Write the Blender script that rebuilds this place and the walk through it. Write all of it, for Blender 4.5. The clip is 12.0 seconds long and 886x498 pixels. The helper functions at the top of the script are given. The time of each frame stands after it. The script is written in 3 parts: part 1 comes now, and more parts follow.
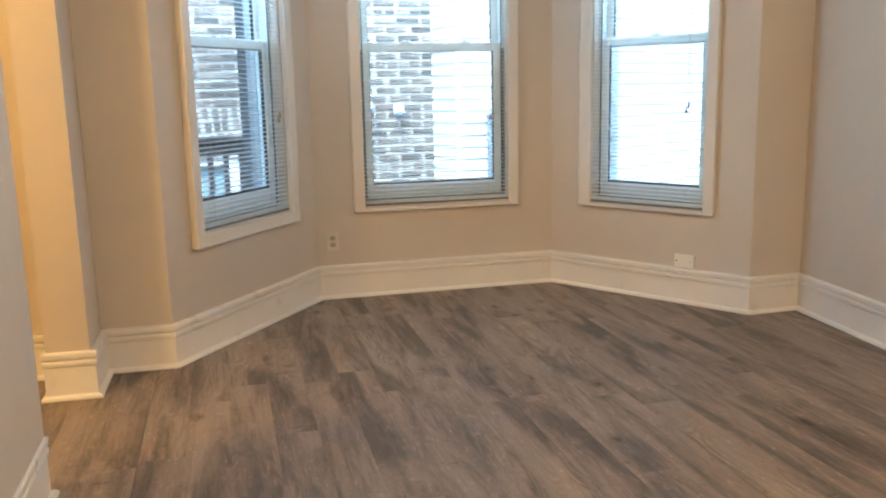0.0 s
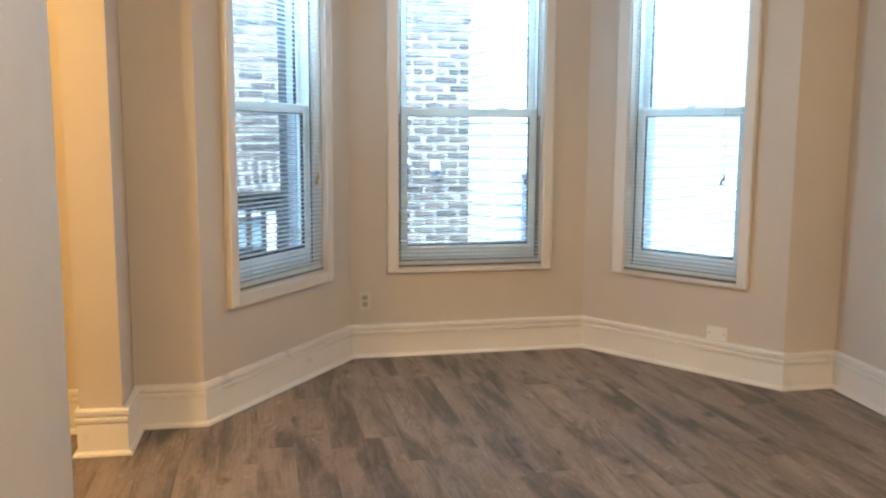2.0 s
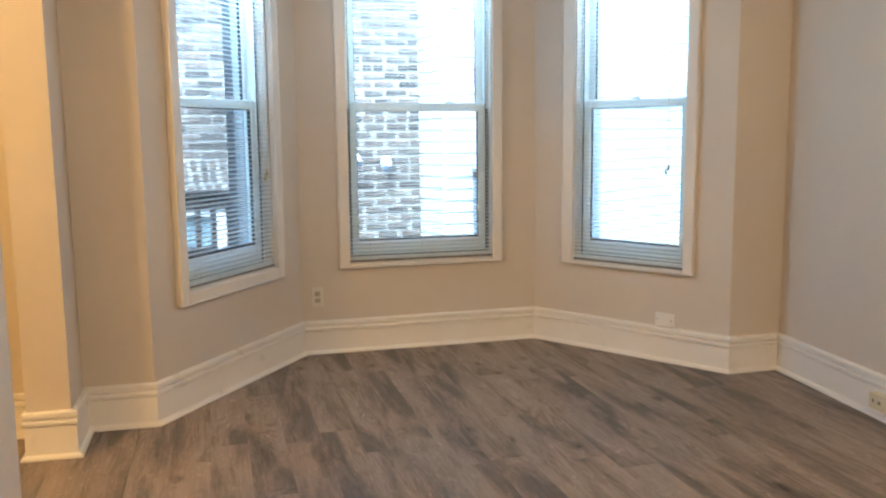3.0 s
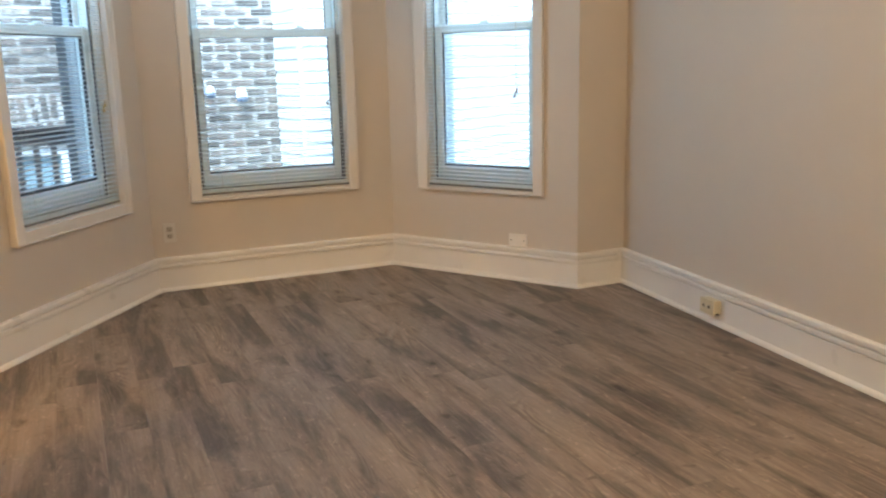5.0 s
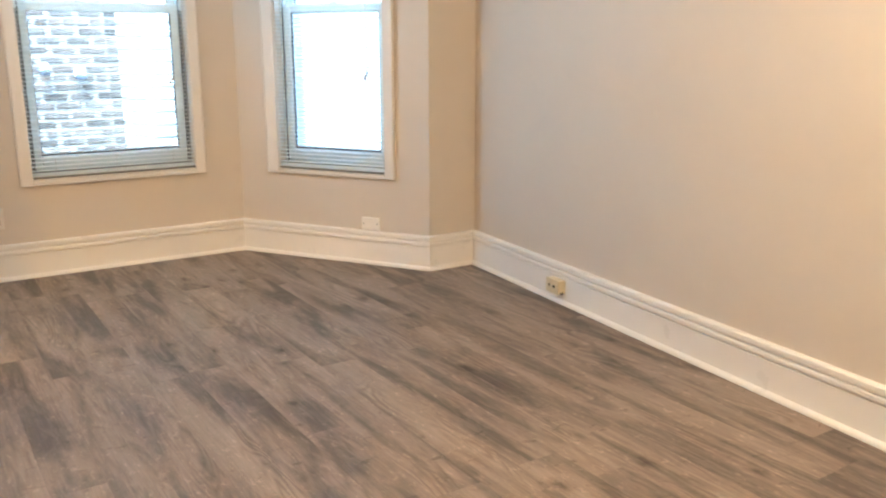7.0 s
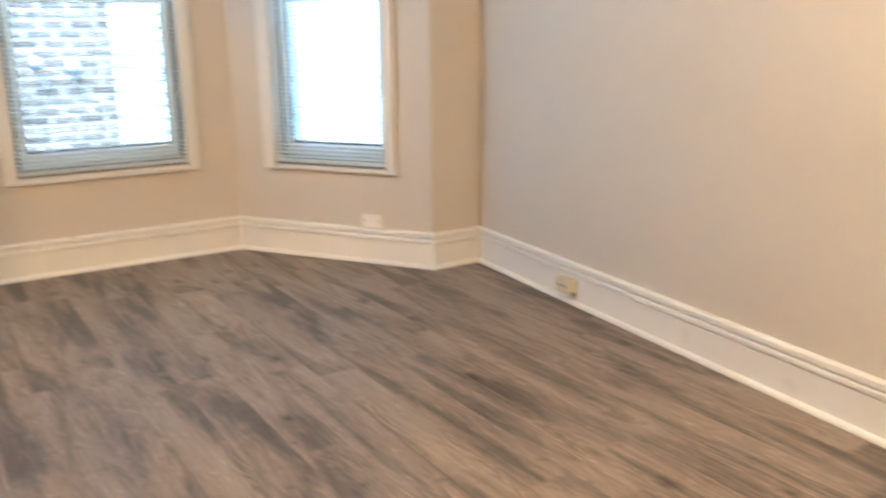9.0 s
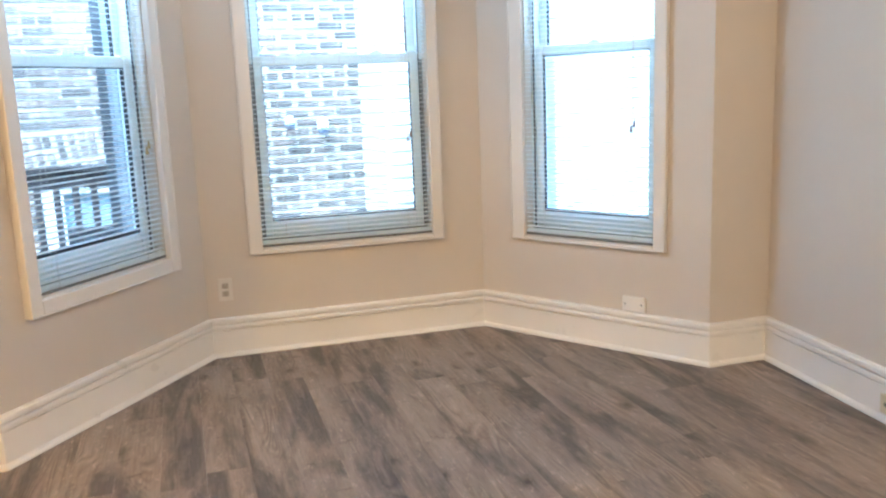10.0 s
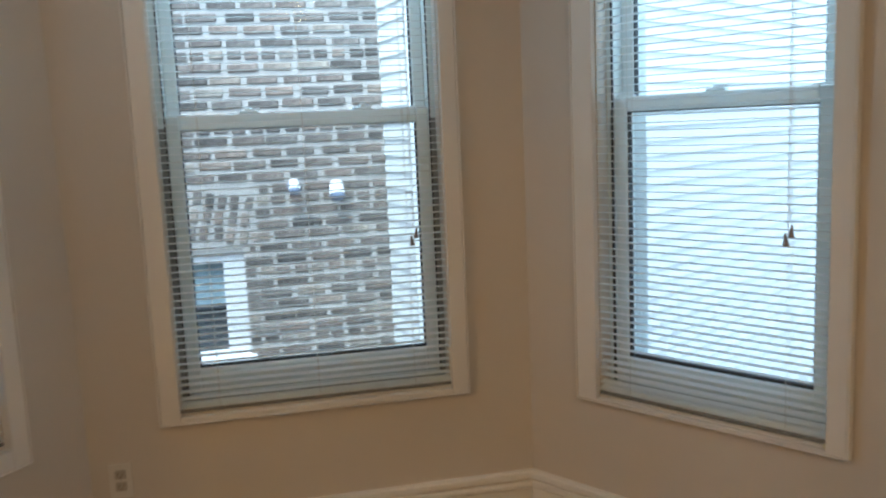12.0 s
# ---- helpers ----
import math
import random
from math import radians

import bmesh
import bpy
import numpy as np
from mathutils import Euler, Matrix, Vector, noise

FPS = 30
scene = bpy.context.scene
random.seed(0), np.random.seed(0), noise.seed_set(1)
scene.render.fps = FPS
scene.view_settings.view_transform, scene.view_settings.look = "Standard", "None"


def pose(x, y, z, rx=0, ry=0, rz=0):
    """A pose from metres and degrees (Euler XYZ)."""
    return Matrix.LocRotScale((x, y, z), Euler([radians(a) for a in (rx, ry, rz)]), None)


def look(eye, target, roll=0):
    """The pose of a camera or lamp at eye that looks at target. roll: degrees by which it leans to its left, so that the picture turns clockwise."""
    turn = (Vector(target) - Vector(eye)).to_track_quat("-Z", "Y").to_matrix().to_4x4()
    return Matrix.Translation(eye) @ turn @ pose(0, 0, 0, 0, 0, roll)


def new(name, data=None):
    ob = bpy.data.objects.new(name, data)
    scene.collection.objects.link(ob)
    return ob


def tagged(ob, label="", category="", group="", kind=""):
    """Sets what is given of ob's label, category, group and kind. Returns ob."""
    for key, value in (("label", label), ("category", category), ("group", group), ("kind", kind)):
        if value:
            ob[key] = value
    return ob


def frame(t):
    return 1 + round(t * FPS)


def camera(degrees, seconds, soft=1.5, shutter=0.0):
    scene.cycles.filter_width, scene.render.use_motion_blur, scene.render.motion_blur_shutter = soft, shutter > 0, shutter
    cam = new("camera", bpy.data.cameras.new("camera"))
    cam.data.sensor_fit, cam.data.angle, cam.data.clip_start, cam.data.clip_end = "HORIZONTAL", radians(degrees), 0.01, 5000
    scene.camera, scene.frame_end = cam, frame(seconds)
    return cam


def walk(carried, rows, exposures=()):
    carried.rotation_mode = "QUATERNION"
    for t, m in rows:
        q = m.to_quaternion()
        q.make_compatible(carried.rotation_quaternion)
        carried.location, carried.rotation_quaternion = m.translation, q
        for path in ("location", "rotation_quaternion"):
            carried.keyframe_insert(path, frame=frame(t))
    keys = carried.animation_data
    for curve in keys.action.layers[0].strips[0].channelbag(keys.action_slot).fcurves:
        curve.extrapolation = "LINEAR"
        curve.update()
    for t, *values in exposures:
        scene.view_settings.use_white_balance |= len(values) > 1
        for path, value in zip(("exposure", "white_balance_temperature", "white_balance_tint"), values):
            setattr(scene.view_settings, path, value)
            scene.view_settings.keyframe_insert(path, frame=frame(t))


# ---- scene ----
cam = camera(55.2, 12.0, soft=2.1, shutter=0.45)
PATH = [
    (0, (0.072, 0.307, 1.196), (0.559, 2.211, 0.825), -1.2),
    (0.5, (0.056, 0.291, 1.145), (0.531, 2.195, 0.763), 0.2),
    (1, (0.064, 0.27, 1.142), (0.514, 2.174, 0.726), 0.2),
    (1.5, (0.102, 0.264, 1.24), (0.497, 2.189, 0.865), -0.7),
    (2, (0.073, 0.295, 1.298), (0.49, 2.233, 1.034), 0.3),
    (2.5, (0.089, 0.282, 1.307), (0.551, 2.215, 1.083), -0.2),
    (3, (0.086, 0.266, 1.274), (0.606, 2.178, 1.006), -0.6),
    (3.2, (0.116, 0.247, 1.27), (0.647, 2.152, 0.971), -0.8),
    (5, (0.181, 0.203, 1.235), (0.963, 1.993, 0.81), -1.4),
    (5.5, (0.202, 0.202, 1.228), (1.06, 1.95, 0.769), -0.8),
    (6, (0.22, 0.2, 1.228), (1.145, 1.907, 0.749), -0.5),
    (6.5, (0.233, 0.194, 1.237), (1.223, 1.867, 0.768), -0.3),
    (7, (0.247, 0.182, 1.236), (1.304, 1.814, 0.767), -0.1),
    (7.2, (0.251, 0.183, 1.235), (1.337, 1.793, 0.757), 0.1),
    (8.8, (0.306, 0.315, 1.241), (1.464, 1.859, 0.719), 0.1),
    (9, (0.369, 0.353, 1.228), (1.411, 1.988, 0.736), -0.8),
    (9.5, (0.436, 0.656, 1.28), (1.153, 2.477, 0.865), -2.9),
    (10, (0.504, 0.943, 1.281), (1.075, 2.823, 0.906), -2.2),
    (10.5, (0.65, 1.319, 1.343), (1.233, 3.201, 0.997), -2.0),
    (11, (0.859, 1.701, 1.355), (1.411, 3.598, 1.048), -2.9),
    (11.5, (1.002, 2.042, 1.382), (1.45, 3.97, 1.097), -2.9),
    (12, (1.131, 2.467, 1.402), (1.555, 4.4, 1.111), -2.5),
]
TINT = 1
EXPOSURES = [(t, e, k, TINT) for t, e, k in (
    (0, 2.82, 5150), (1.2, 2.75, 5150), (2.5, 2.83, 5030), (3.2, 2.78, 5120), (5, 2.71, 5180), (5.5, 2.75, 5200), (6, 3.12, 5150), (6.5, 3.39, 5090),
    (9, 3.36, 4980), (9.5, 3.54, 4780), (10, 3.3, 4680), (10.5, 2.9, 4720), (11, 2.4, 4860), (11.5, 1.97, 5020), (12, 1.85, 5380))]
walk(cam, [(t, look(eye, target, roll)) for t, eye, target, roll in PATH], EXPOSURES)

# ---- world, sun, lamps ----
world = bpy.data.worlds.new("overcast_sky")
scene.world = world
world.use_nodes = True
wn, wl = world.node_tree.nodes, world.node_tree.links
sky = wn.new("ShaderNodeTexSky")
sky.sky_type = "NISHITA"
sky.sun_disc = False
sky.sun_elevation, sky.sun_rotation = radians(58), radians(208)
soften = wn.new("ShaderNodeHueSaturation")
soften.inputs["Saturation"].default_value = 0.7
wl.new(sky.outputs[0], soften.inputs["Color"])
wl.new(soften.outputs[0], wn["Background"].inputs["Color"])
wn["Background"].inputs["Strength"].default_value = 0.15


def lamp(name, kind, m, energy, colour, **sizes):
    data = bpy.data.lights.new(name, kind)
    data.energy, data.color = energy, colour
    if "angle" in sizes:
        data.angle = sizes["angle"]
    if "radius" in sizes:
        data.shadow_soft_size = sizes["radius"]
    ob = new(name, data)
    ob.matrix_basis = m
    return ob


lamp("sun", "SUN", look((-1.3, -2.2, 4.6), (0, 0, 0)), 1.75, (1.0, 0.97, 0.92), angle=radians(30))
WARM = (1.0, 0.64, 0.335)
lamp("room_bulb", "POINT", pose(1.55, 0.75, 2.46), 17, WARM, radius=0.17)
lamp("next_room_bulb", "POINT", pose(-1.75, 2.5, 2.46), 17, (1.0, 0.52, 0.14), radius=0.12)

# sky-fill lamps added in each bay window's outer head, aimed down and inwards through the blind
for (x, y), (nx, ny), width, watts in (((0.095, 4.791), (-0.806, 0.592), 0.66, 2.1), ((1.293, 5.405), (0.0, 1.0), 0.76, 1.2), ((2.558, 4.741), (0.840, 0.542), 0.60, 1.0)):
    opening = lamp("window_sky_fill", "AREA", look((x, y, 2.235), (x - 0.55 * nx, y - 0.55 * ny, 1.2)), watts, (0.80, 0.92, 1.0))
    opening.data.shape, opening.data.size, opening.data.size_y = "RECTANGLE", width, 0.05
# one more unseen fill lamp, added to brighten the long wall across the room
opening = lamp("window_sky_fill", "AREA", look((0.190, 4.560, 2.235), (2.85, 2.2, 1.0)), 1.3, (0.80, 0.92, 1.0))
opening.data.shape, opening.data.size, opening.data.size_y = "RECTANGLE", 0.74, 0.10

# ---- materials ----
def material(name, colour, rough=0.5, metal=0.0, spec=0.5):
    m = bpy.data.materials.new(name)
    m.use_nodes = True
    b = m.node_tree.nodes["Principled BSDF"]
    b.inputs["Base Color"].default_value = (*colour, 1)
    b.inputs["Roughness"].default_value = rough
    b.inputs["Metallic"].default_value = metal
    b.inputs["Specular IOR Level"].default_value = spec
    return m


def node(m, kind, **inputs):
    n = m.node_tree.nodes.new(kind)
    for key, value in inputs.items():
        n.inputs[key].default_value = value
    return n


def join(m, a, b):
    m.node_tree.links.new(a, b)


def ramp(m, source, stops):
    n = m.node_tree.nodes.new("ShaderNodeValToRGB")
    e = n.color_ramp.elements
    e[0].position, e[0].color = stops[0][0], (*stops[0][1], 1)
    e[1].position, e[1].color = stops[-1][0], (*stops[-1][1], 1)
    for p, c in stops[1:-1]:
        e.new(p).color = (*c, 1)
    join(m, source, n.inputs[0])
    return n


def mapped(m, scale, per_object=0.0):
    tc = node(m, "ShaderNodeTexCoord")
    mp = node(m, "ShaderNodeMapping", Scale=scale)
    join(m, tc.outputs["Object"], mp.inputs["Vector"])
    if per_object:
        info = node(m, "ShaderNodeObjectInfo")
        mul = node(m, "ShaderNodeMath", **{})
        mul.operation = "MULTIPLY"
        mul.inputs[1].default_value = per_object
        join(m, info.outputs["Random"], mul.inputs[0])
        comb = node(m, "ShaderNodeCombineXYZ")
        for k in range(3):
            join(m, mul.outputs[0], comb.inputs[k])
        join(m, comb.outputs[0], mp.inputs["Location"])
    return mp.outputs["Vector"]


def noisy(m, vector, scale, detail=4.0, rough=0.55, distortion=0.0):
    n = node(m, "ShaderNodeTexNoise", Scale=scale, Detail=detail, Roughness=rough, Distortion=distortion)
    join(m, vector, n.inputs["Vector"])
    return n.outputs["Fac"]


def bump(m, height, strength, distance):
    n = node(m, "ShaderNodeBump", Strength=strength, Distance=distance)
    join(m, height, n.inputs["Height"])
    join(m, n.outputs[0], m.node_tree.nodes["Principled BSDF"].inputs["Normal"])


def painted(name, low, high, rough, grain=220.0, relief=0.06, blotch=1.3):
    """Brushed or rolled paint: slow blotches in the colour, orange-peel relief."""
    m = material(name, high, rough, spec=0.4)
    b = m.node_tree.nodes["Principled BSDF"]
    v = mapped(m, (1, 1, 1))
    r = ramp(m, noisy(m, v, blotch, 5), [(0.3, low), (0.7, high)])
    join(m, r.outputs[0], b.inputs["Base Color"])
    rr = ramp(m, noisy(m, v, 6.0, 3), [(0.3, (rough - 0.06,) * 3), (0.7, (rough + 0.08,) * 3)])
    join(m, rr.outputs[0], b.inputs["Roughness"])
    bump(m, noisy(m, v, grain, 3), relief, 0.002)
    return m


WALL = painted("wall_paint", (0.60, 0.535, 0.455), (0.63, 0.565, 0.485), 0.55)
TRIM = painted("trim_paint", (0.80, 0.765, 0.71), (0.84, 0.805, 0.75), 0.32, 90.0, 0.05, 3.0)
CASING = painted("casing_paint", (0.71, 0.66, 0.59), (0.75, 0.70, 0.63), 0.34, 90.0, 0.05, 3.0)
# rail darkened so that its colour carries the shadow line below it
BLINDRAIL_SHADE = painted("blind_rail_shade", (0.17, 0.165, 0.155), (0.23, 0.225, 0.21), 0.4, 60.0, 0.03, 8.0)
CEILING = painted("ceiling_paint", (0.74, 0.72, 0.69), (0.78, 0.76, 0.73), 0.8)
VINYL = painted("window_vinyl", (0.80, 0.875, 0.875), (0.83, 0.90, 0.90), 0.3, 60.0, 0.02, 4.0)
SLAT = painted("blind_slat", (0.88, 0.915, 0.92), (0.91, 0.94, 0.945), 0.35, 60.0, 0.02, 8.0)
_thin = node(SLAT, "ShaderNodeBsdfTranslucent", Color=(0.92, 0.96, 0.965, 1))
_both = node(SLAT, "ShaderNodeMixShader", Fac=0.5)
join(SLAT, SLAT.node_tree.nodes["Principled BSDF"].outputs[0], _both.inputs[1])
join(SLAT, _thin.outputs[0], _both.inputs[2])
join(SLAT, _both.outputs[0], SLAT.node_tree.nodes["Material Output"].inputs["Surface"])
RAILING = painted("porch_paint", (0.022, 0.020, 0.022), (0.045, 0.04, 0.042), 0.6, 80.0, 0.3, 6.0)
SIDING = painted("siding_vinyl", (0.76, 0.79, 0.78), (0.80, 0.83, 0.82), 0.5, 70.0, 0.1, 2.0)
STONE = painted("painted_lintel", (0.66, 0.68, 0.70), (0.78, 0.80, 0.82), 0.7, 60.0, 0.3, 4.0)
# dark tone: shade put into the outer jambs, plain colour on roofs
DARKTRIM = painted("dark_trim_tone", (0.07, 0.075, 0.085), (0.11, 0.115, 0.125), 0.6, 60.0, 0.2, 5.0)
# blue-grey for the shade on the storm tracks of windows 1 and 2
SHADETRIM = painted("storm_track_shade", (0.36, 0.40, 0.44), (0.44, 0.48, 0.52), 0.5, 60.0, 0.1, 5.0)
CABINET = painted("cabinet_enamel", (0.20, 0.25, 0.32), (0.27, 0.32, 0.39), 0.45, 50.0, 0.05, 3.0)
IVORY = painted("ivory_plastic", (0.62, 0.54, 0.36), (0.70, 0.62, 0.43), 0.35, 40.0, 0.02, 10.0)
PLATE = painted("white_plastic", (0.64, 0.60, 0.53), (0.70, 0.66, 0.59), 0.3, 40.0, 0.02, 10.0)
SOCKET = painted("socket_plastic", (0.40, 0.35, 0.29), (0.47, 0.42, 0.35), 0.3, 40.0, 0.02, 10.0)
SLOT = material("socket_slot", (0.02, 0.018, 0.016), 0.6)
STEEL = material("screw_steel", (0.55, 0.54, 0.52), 0.35, 1.0)
CORD = painted("cord_fibre", (0.60, 0.58, 0.53), (0.70, 0.68, 0.62), 0.8, 300.0, 0.3, 30.0)
TASSEL = painted("tassel_plastic", (0.16, 0.13, 0.10), (0.24, 0.19, 0.15), 0.4, 60.0, 0.05, 20.0)
BRASS = material("brass_tassel", (0.42, 0.32, 0.15), 0.35, 0.6)
# grey that stands for shade in the window recesses
TRACK_SHADE = painted("track_shade_grey", (0.25, 0.26, 0.255), (0.32, 0.33, 0.325), 0.5, 60.0, 0.05, 6.0)
GASKET = material("glazing_gasket", (0.03, 0.035, 0.04), 0.55)
EARTH = painted("yard_soil", (0.10, 0.09, 0.075), (0.19, 0.17, 0.145), 0.95, 30.0, 0.8, 0.6)
MORTAR = painted("brick_mortar", (0.40, 0.385, 0.365), (0.50, 0.485, 0.46), 0.9, 150.0, 0.8, 2.0)
LENS = painted("flood_lens", (0.80, 0.81, 0.83), (0.85, 0.86, 0.88), 0.25, 40.0, 0.02, 10.0)
FLOODBODY = painted("flood_body", (0.22, 0.27, 0.38), (0.30, 0.35, 0.46), 0.4, 40.0, 0.05, 10.0)
SHADE = material("lamp_shade_glass", (0.85, 0.80, 0.70), 0.4)
SHADE.node_tree.nodes["Principled BSDF"].inputs["Emission Color"].default_value = (*WARM, 1)
SHADE.node_tree.nodes["Principled BSDF"].inputs["Emission Strength"].default_value = 1.2

GLASS = bpy.data.materials.new("window_glass")
GLASS.use_nodes = True
GLASS.node_tree.nodes.remove(GLASS.node_tree.nodes["Principled BSDF"])
_clear = node(GLASS, "ShaderNodeBsdfTransparent", Color=(0.95, 0.975, 0.97, 1))
_shine = node(GLASS, "ShaderNodeBsdfGlossy", Roughness=0.02)
_face = node(GLASS, "ShaderNodeLayerWeight", Blend=0.5)
_fres = node(GLASS, "ShaderNodeMapRange", **{"From Min": 0.55, "From Max": 1.0, "To Min": 0.003, "To Max": 0.4})
join(GLASS, _face.outputs["Facing"], _fres.inputs[0])
_mix = node(GLASS, "ShaderNodeMixShader")
join(GLASS, _fres.outputs[0], _mix.inputs[0])
join(GLASS, _clear.outputs[0], _mix.inputs[1])
join(GLASS, _shine.outputs[0], _mix.inputs[2])
join(GLASS, _mix.outputs[0], GLASS.node_tree.nodes["Material Output"].inputs["Surface"])
MESH = bpy.data.materials.new("screen_mesh")
MESH.use_nodes = True
_holes = node(MESH, "ShaderNodeBsdfTransparent")
_weave = node(MESH, "ShaderNodeMixShader", Fac=0.12)
MESH.node_tree.nodes["Principled BSDF"].inputs["Base Color"].default_value = (0.10, 0.105, 0.11, 1)
join(MESH, _holes.outputs[0], _weave.inputs[1])
join(MESH, MESH.node_tree.nodes["Principled BSDF"].outputs[0], _weave.inputs[2])
join(MESH, _weave.outputs[0], MESH.node_tree.nodes["Material Output"].inputs["Surface"])
# pale blue base colour carries the sky's reflection in the upper panes
SKYGLASS = material("neighbour_glass_sky", (0.27, 0.36, 0.41), 0.08, spec=0.9)
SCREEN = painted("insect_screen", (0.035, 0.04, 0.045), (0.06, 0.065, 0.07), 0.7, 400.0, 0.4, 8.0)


def plank_material():
    """Grey-washed oak look: cloudy grey stain over brown, warped growth lines, knots with cross marks, pale flecks."""
    m = material("grey_brown_plank", (0.16, 0.13, 0.105), 0.52, spec=0.35)
    b = m.node_tree.nodes["Principled BSDF"]

    def maths(kind, a, other):
        n = node(m, "ShaderNodeMath")
        n.operation = kind
        join(m, a, n.inputs[0])
        if isinstance(other, float):
            n.inputs[1].default_value = other
        else:
            join(m, other, n.inputs[1])
        return n.outputs[0]

    def blend(kind, fac, a, other):
        n = node(m, "ShaderNodeMix")
        n.data_type, n.blend_type = "RGBA", kind
        if isinstance(fac, float):
            n.inputs[0].default_value = fac
        else:
            join(m, fac, n.inputs[0])
        join(m, a, n.inputs[6])
        join(m, other, n.inputs[7])
        return n.outputs[2]

    # figure: contours of a slow field drawn out along the board give arches and flames
    field = noisy(m, mapped(m, (1.0, 0.125, 1.0), 37.0), 7.5, 2.0, 0.42, 0.5)
    rings = maths("SINE", maths("MULTIPLY", field, 120.0), 0.0)
    rings = maths("MULTIPLY", maths("ADD", rings, 1.0), 0.5)
    # knots: few, small, ragged, wider across than deep
    knot_at = mapped(m, (1.0, 0.62, 1.0), 17.0)
    ragged = node(m, "ShaderNodeVectorMath")
    ragged.operation = "MULTIPLY_ADD"
    ragged.inputs[1].default_value = (0.09, 0.09, 0.0)
    wobble = node(m, "ShaderNodeTexNoise", Scale=16.0, Detail=4.0, Roughness=0.6)
    join(m, knot_at, wobble.inputs["Vector"])
    join(m, wobble.outputs["Color"], ragged.inputs[0])
    join(m, knot_at, ragged.inputs[2])
    knots = node(m, "ShaderNodeTexVoronoi", Scale=3.9)
    join(m, ragged.outputs[0], knots.inputs["Vector"])
    near = knots.outputs["Distance"]

    stain = noisy(m, mapped(m, (1.0, 0.155, 1.0), 71.0), 7.5, 4, 0.54, 0.8)
    patch = noisy(m, mapped(m, (1.0, 0.25, 1.0), 23.0), 26.0, 5, 0.66, 1.2)
    fibre = noisy(m, mapped(m, (1.0, 0.035, 1.0), 53.0), 150.0, 4, 0.65, 0.2)
    light = ramp(m, fibre, [(0.30, (0.268, 0.209, 0.167)), (0.50, (0.300, 0.237, 0.191)), (0.70, (0.338, 0.270, 0.220))]).outputs[0]
    dark = ramp(m, fibre, [(0.30, (0.084, 0.068, 0.056)), (0.50, (0.103, 0.083, 0.070)), (0.70, (0.128, 0.105, 0.089))]).outputs[0]
    mixed = maths("ADD", maths("MULTIPLY", stain, 0.62), maths("ADD", maths("MULTIPLY", patch, 0.24), maths("MULTIPLY", field, 0.14)))
    amount = ramp(m, mixed, [(0.395, (0.0,) * 3), (0.47, (0.24,) * 3), (0.53, (0.58,) * 3), (0.59, (0.95,) * 3), (0.66, (1.0,) * 3)]).outputs[0]
    base = blend("MIX", amount, light, dark)
    lines = ramp(m, rings, [(0.0, (0.72, 0.70, 0.69)), (0.38, (0.95, 0.95, 0.95)), (0.75, (1.0, 1.0, 1.0)), (1.0, (1.16, 1.15, 1.13))]).outputs[0]
    where = ramp(m, noisy(m, mapped(m, (1.0, 0.25, 1.0), 29.0), 7.0, 3), [(0.50, (0.0,) * 3), (0.67, (1.0,) * 3)]).outputs[0]
    base = blend("MULTIPLY", where, base, lines)
    knot = ramp(m, near, [(0.0, (0.30, 0.28, 0.27)), (0.045, (0.45, 0.43, 0.42)), (0.085, (0.76, 0.75, 0.74)), (0.17, (1.0, 1.0, 1.0))]).outputs[0]
    base = blend("MULTIPLY", 1.0, base, knot)
    # short cross checks and pale flecks
    crack = ramp(m, noisy(m, mapped(m, (0.42, 1.0, 1.0), 61.0), 30.0, 4, 0.62, 0.9), [(0.63, (1.0, 1.0, 1.0)), (0.71, (0.50, 0.48, 0.47))]).outputs[0]
    base = blend("MULTIPLY", 0.75, base, crack)
    fleck = ramp(m, noisy(m, mapped(m, (0.9, 0.45, 1.0), 43.0), 55.0, 4, 0.65, 0.8), [(0.58, (1.0, 1.0, 1.0)), (0.68, (1.45, 1.43, 1.41))]).outputs[0]
    base = blend("MULTIPLY", 1.0, base, fleck)
    info = node(m, "ShaderNodeObjectInfo")
    tone = ramp(m, info.outputs["Random"], [(0.0, (0.97, 0.97, 0.97)), (0.35, (0.99, 0.99, 0.99)), (0.7, (1.01, 1.01, 1.0)), (1.0, (1.04, 1.03, 1.03))]).outputs[0]
    base = blend("MULTIPLY", 1.0, base, tone)
    join(m, base, b.inputs["Base Color"])
    rr = ramp(m, patch, [(0.3, (0.60,) * 3), (0.7, (0.48,) * 3)])
    join(m, rr.outputs[0], b.inputs["Roughness"])
    bump(m, maths("ADD", fibre, maths("MULTIPLY", patch, 0.6)), 0.25, 0.0015)
    return m


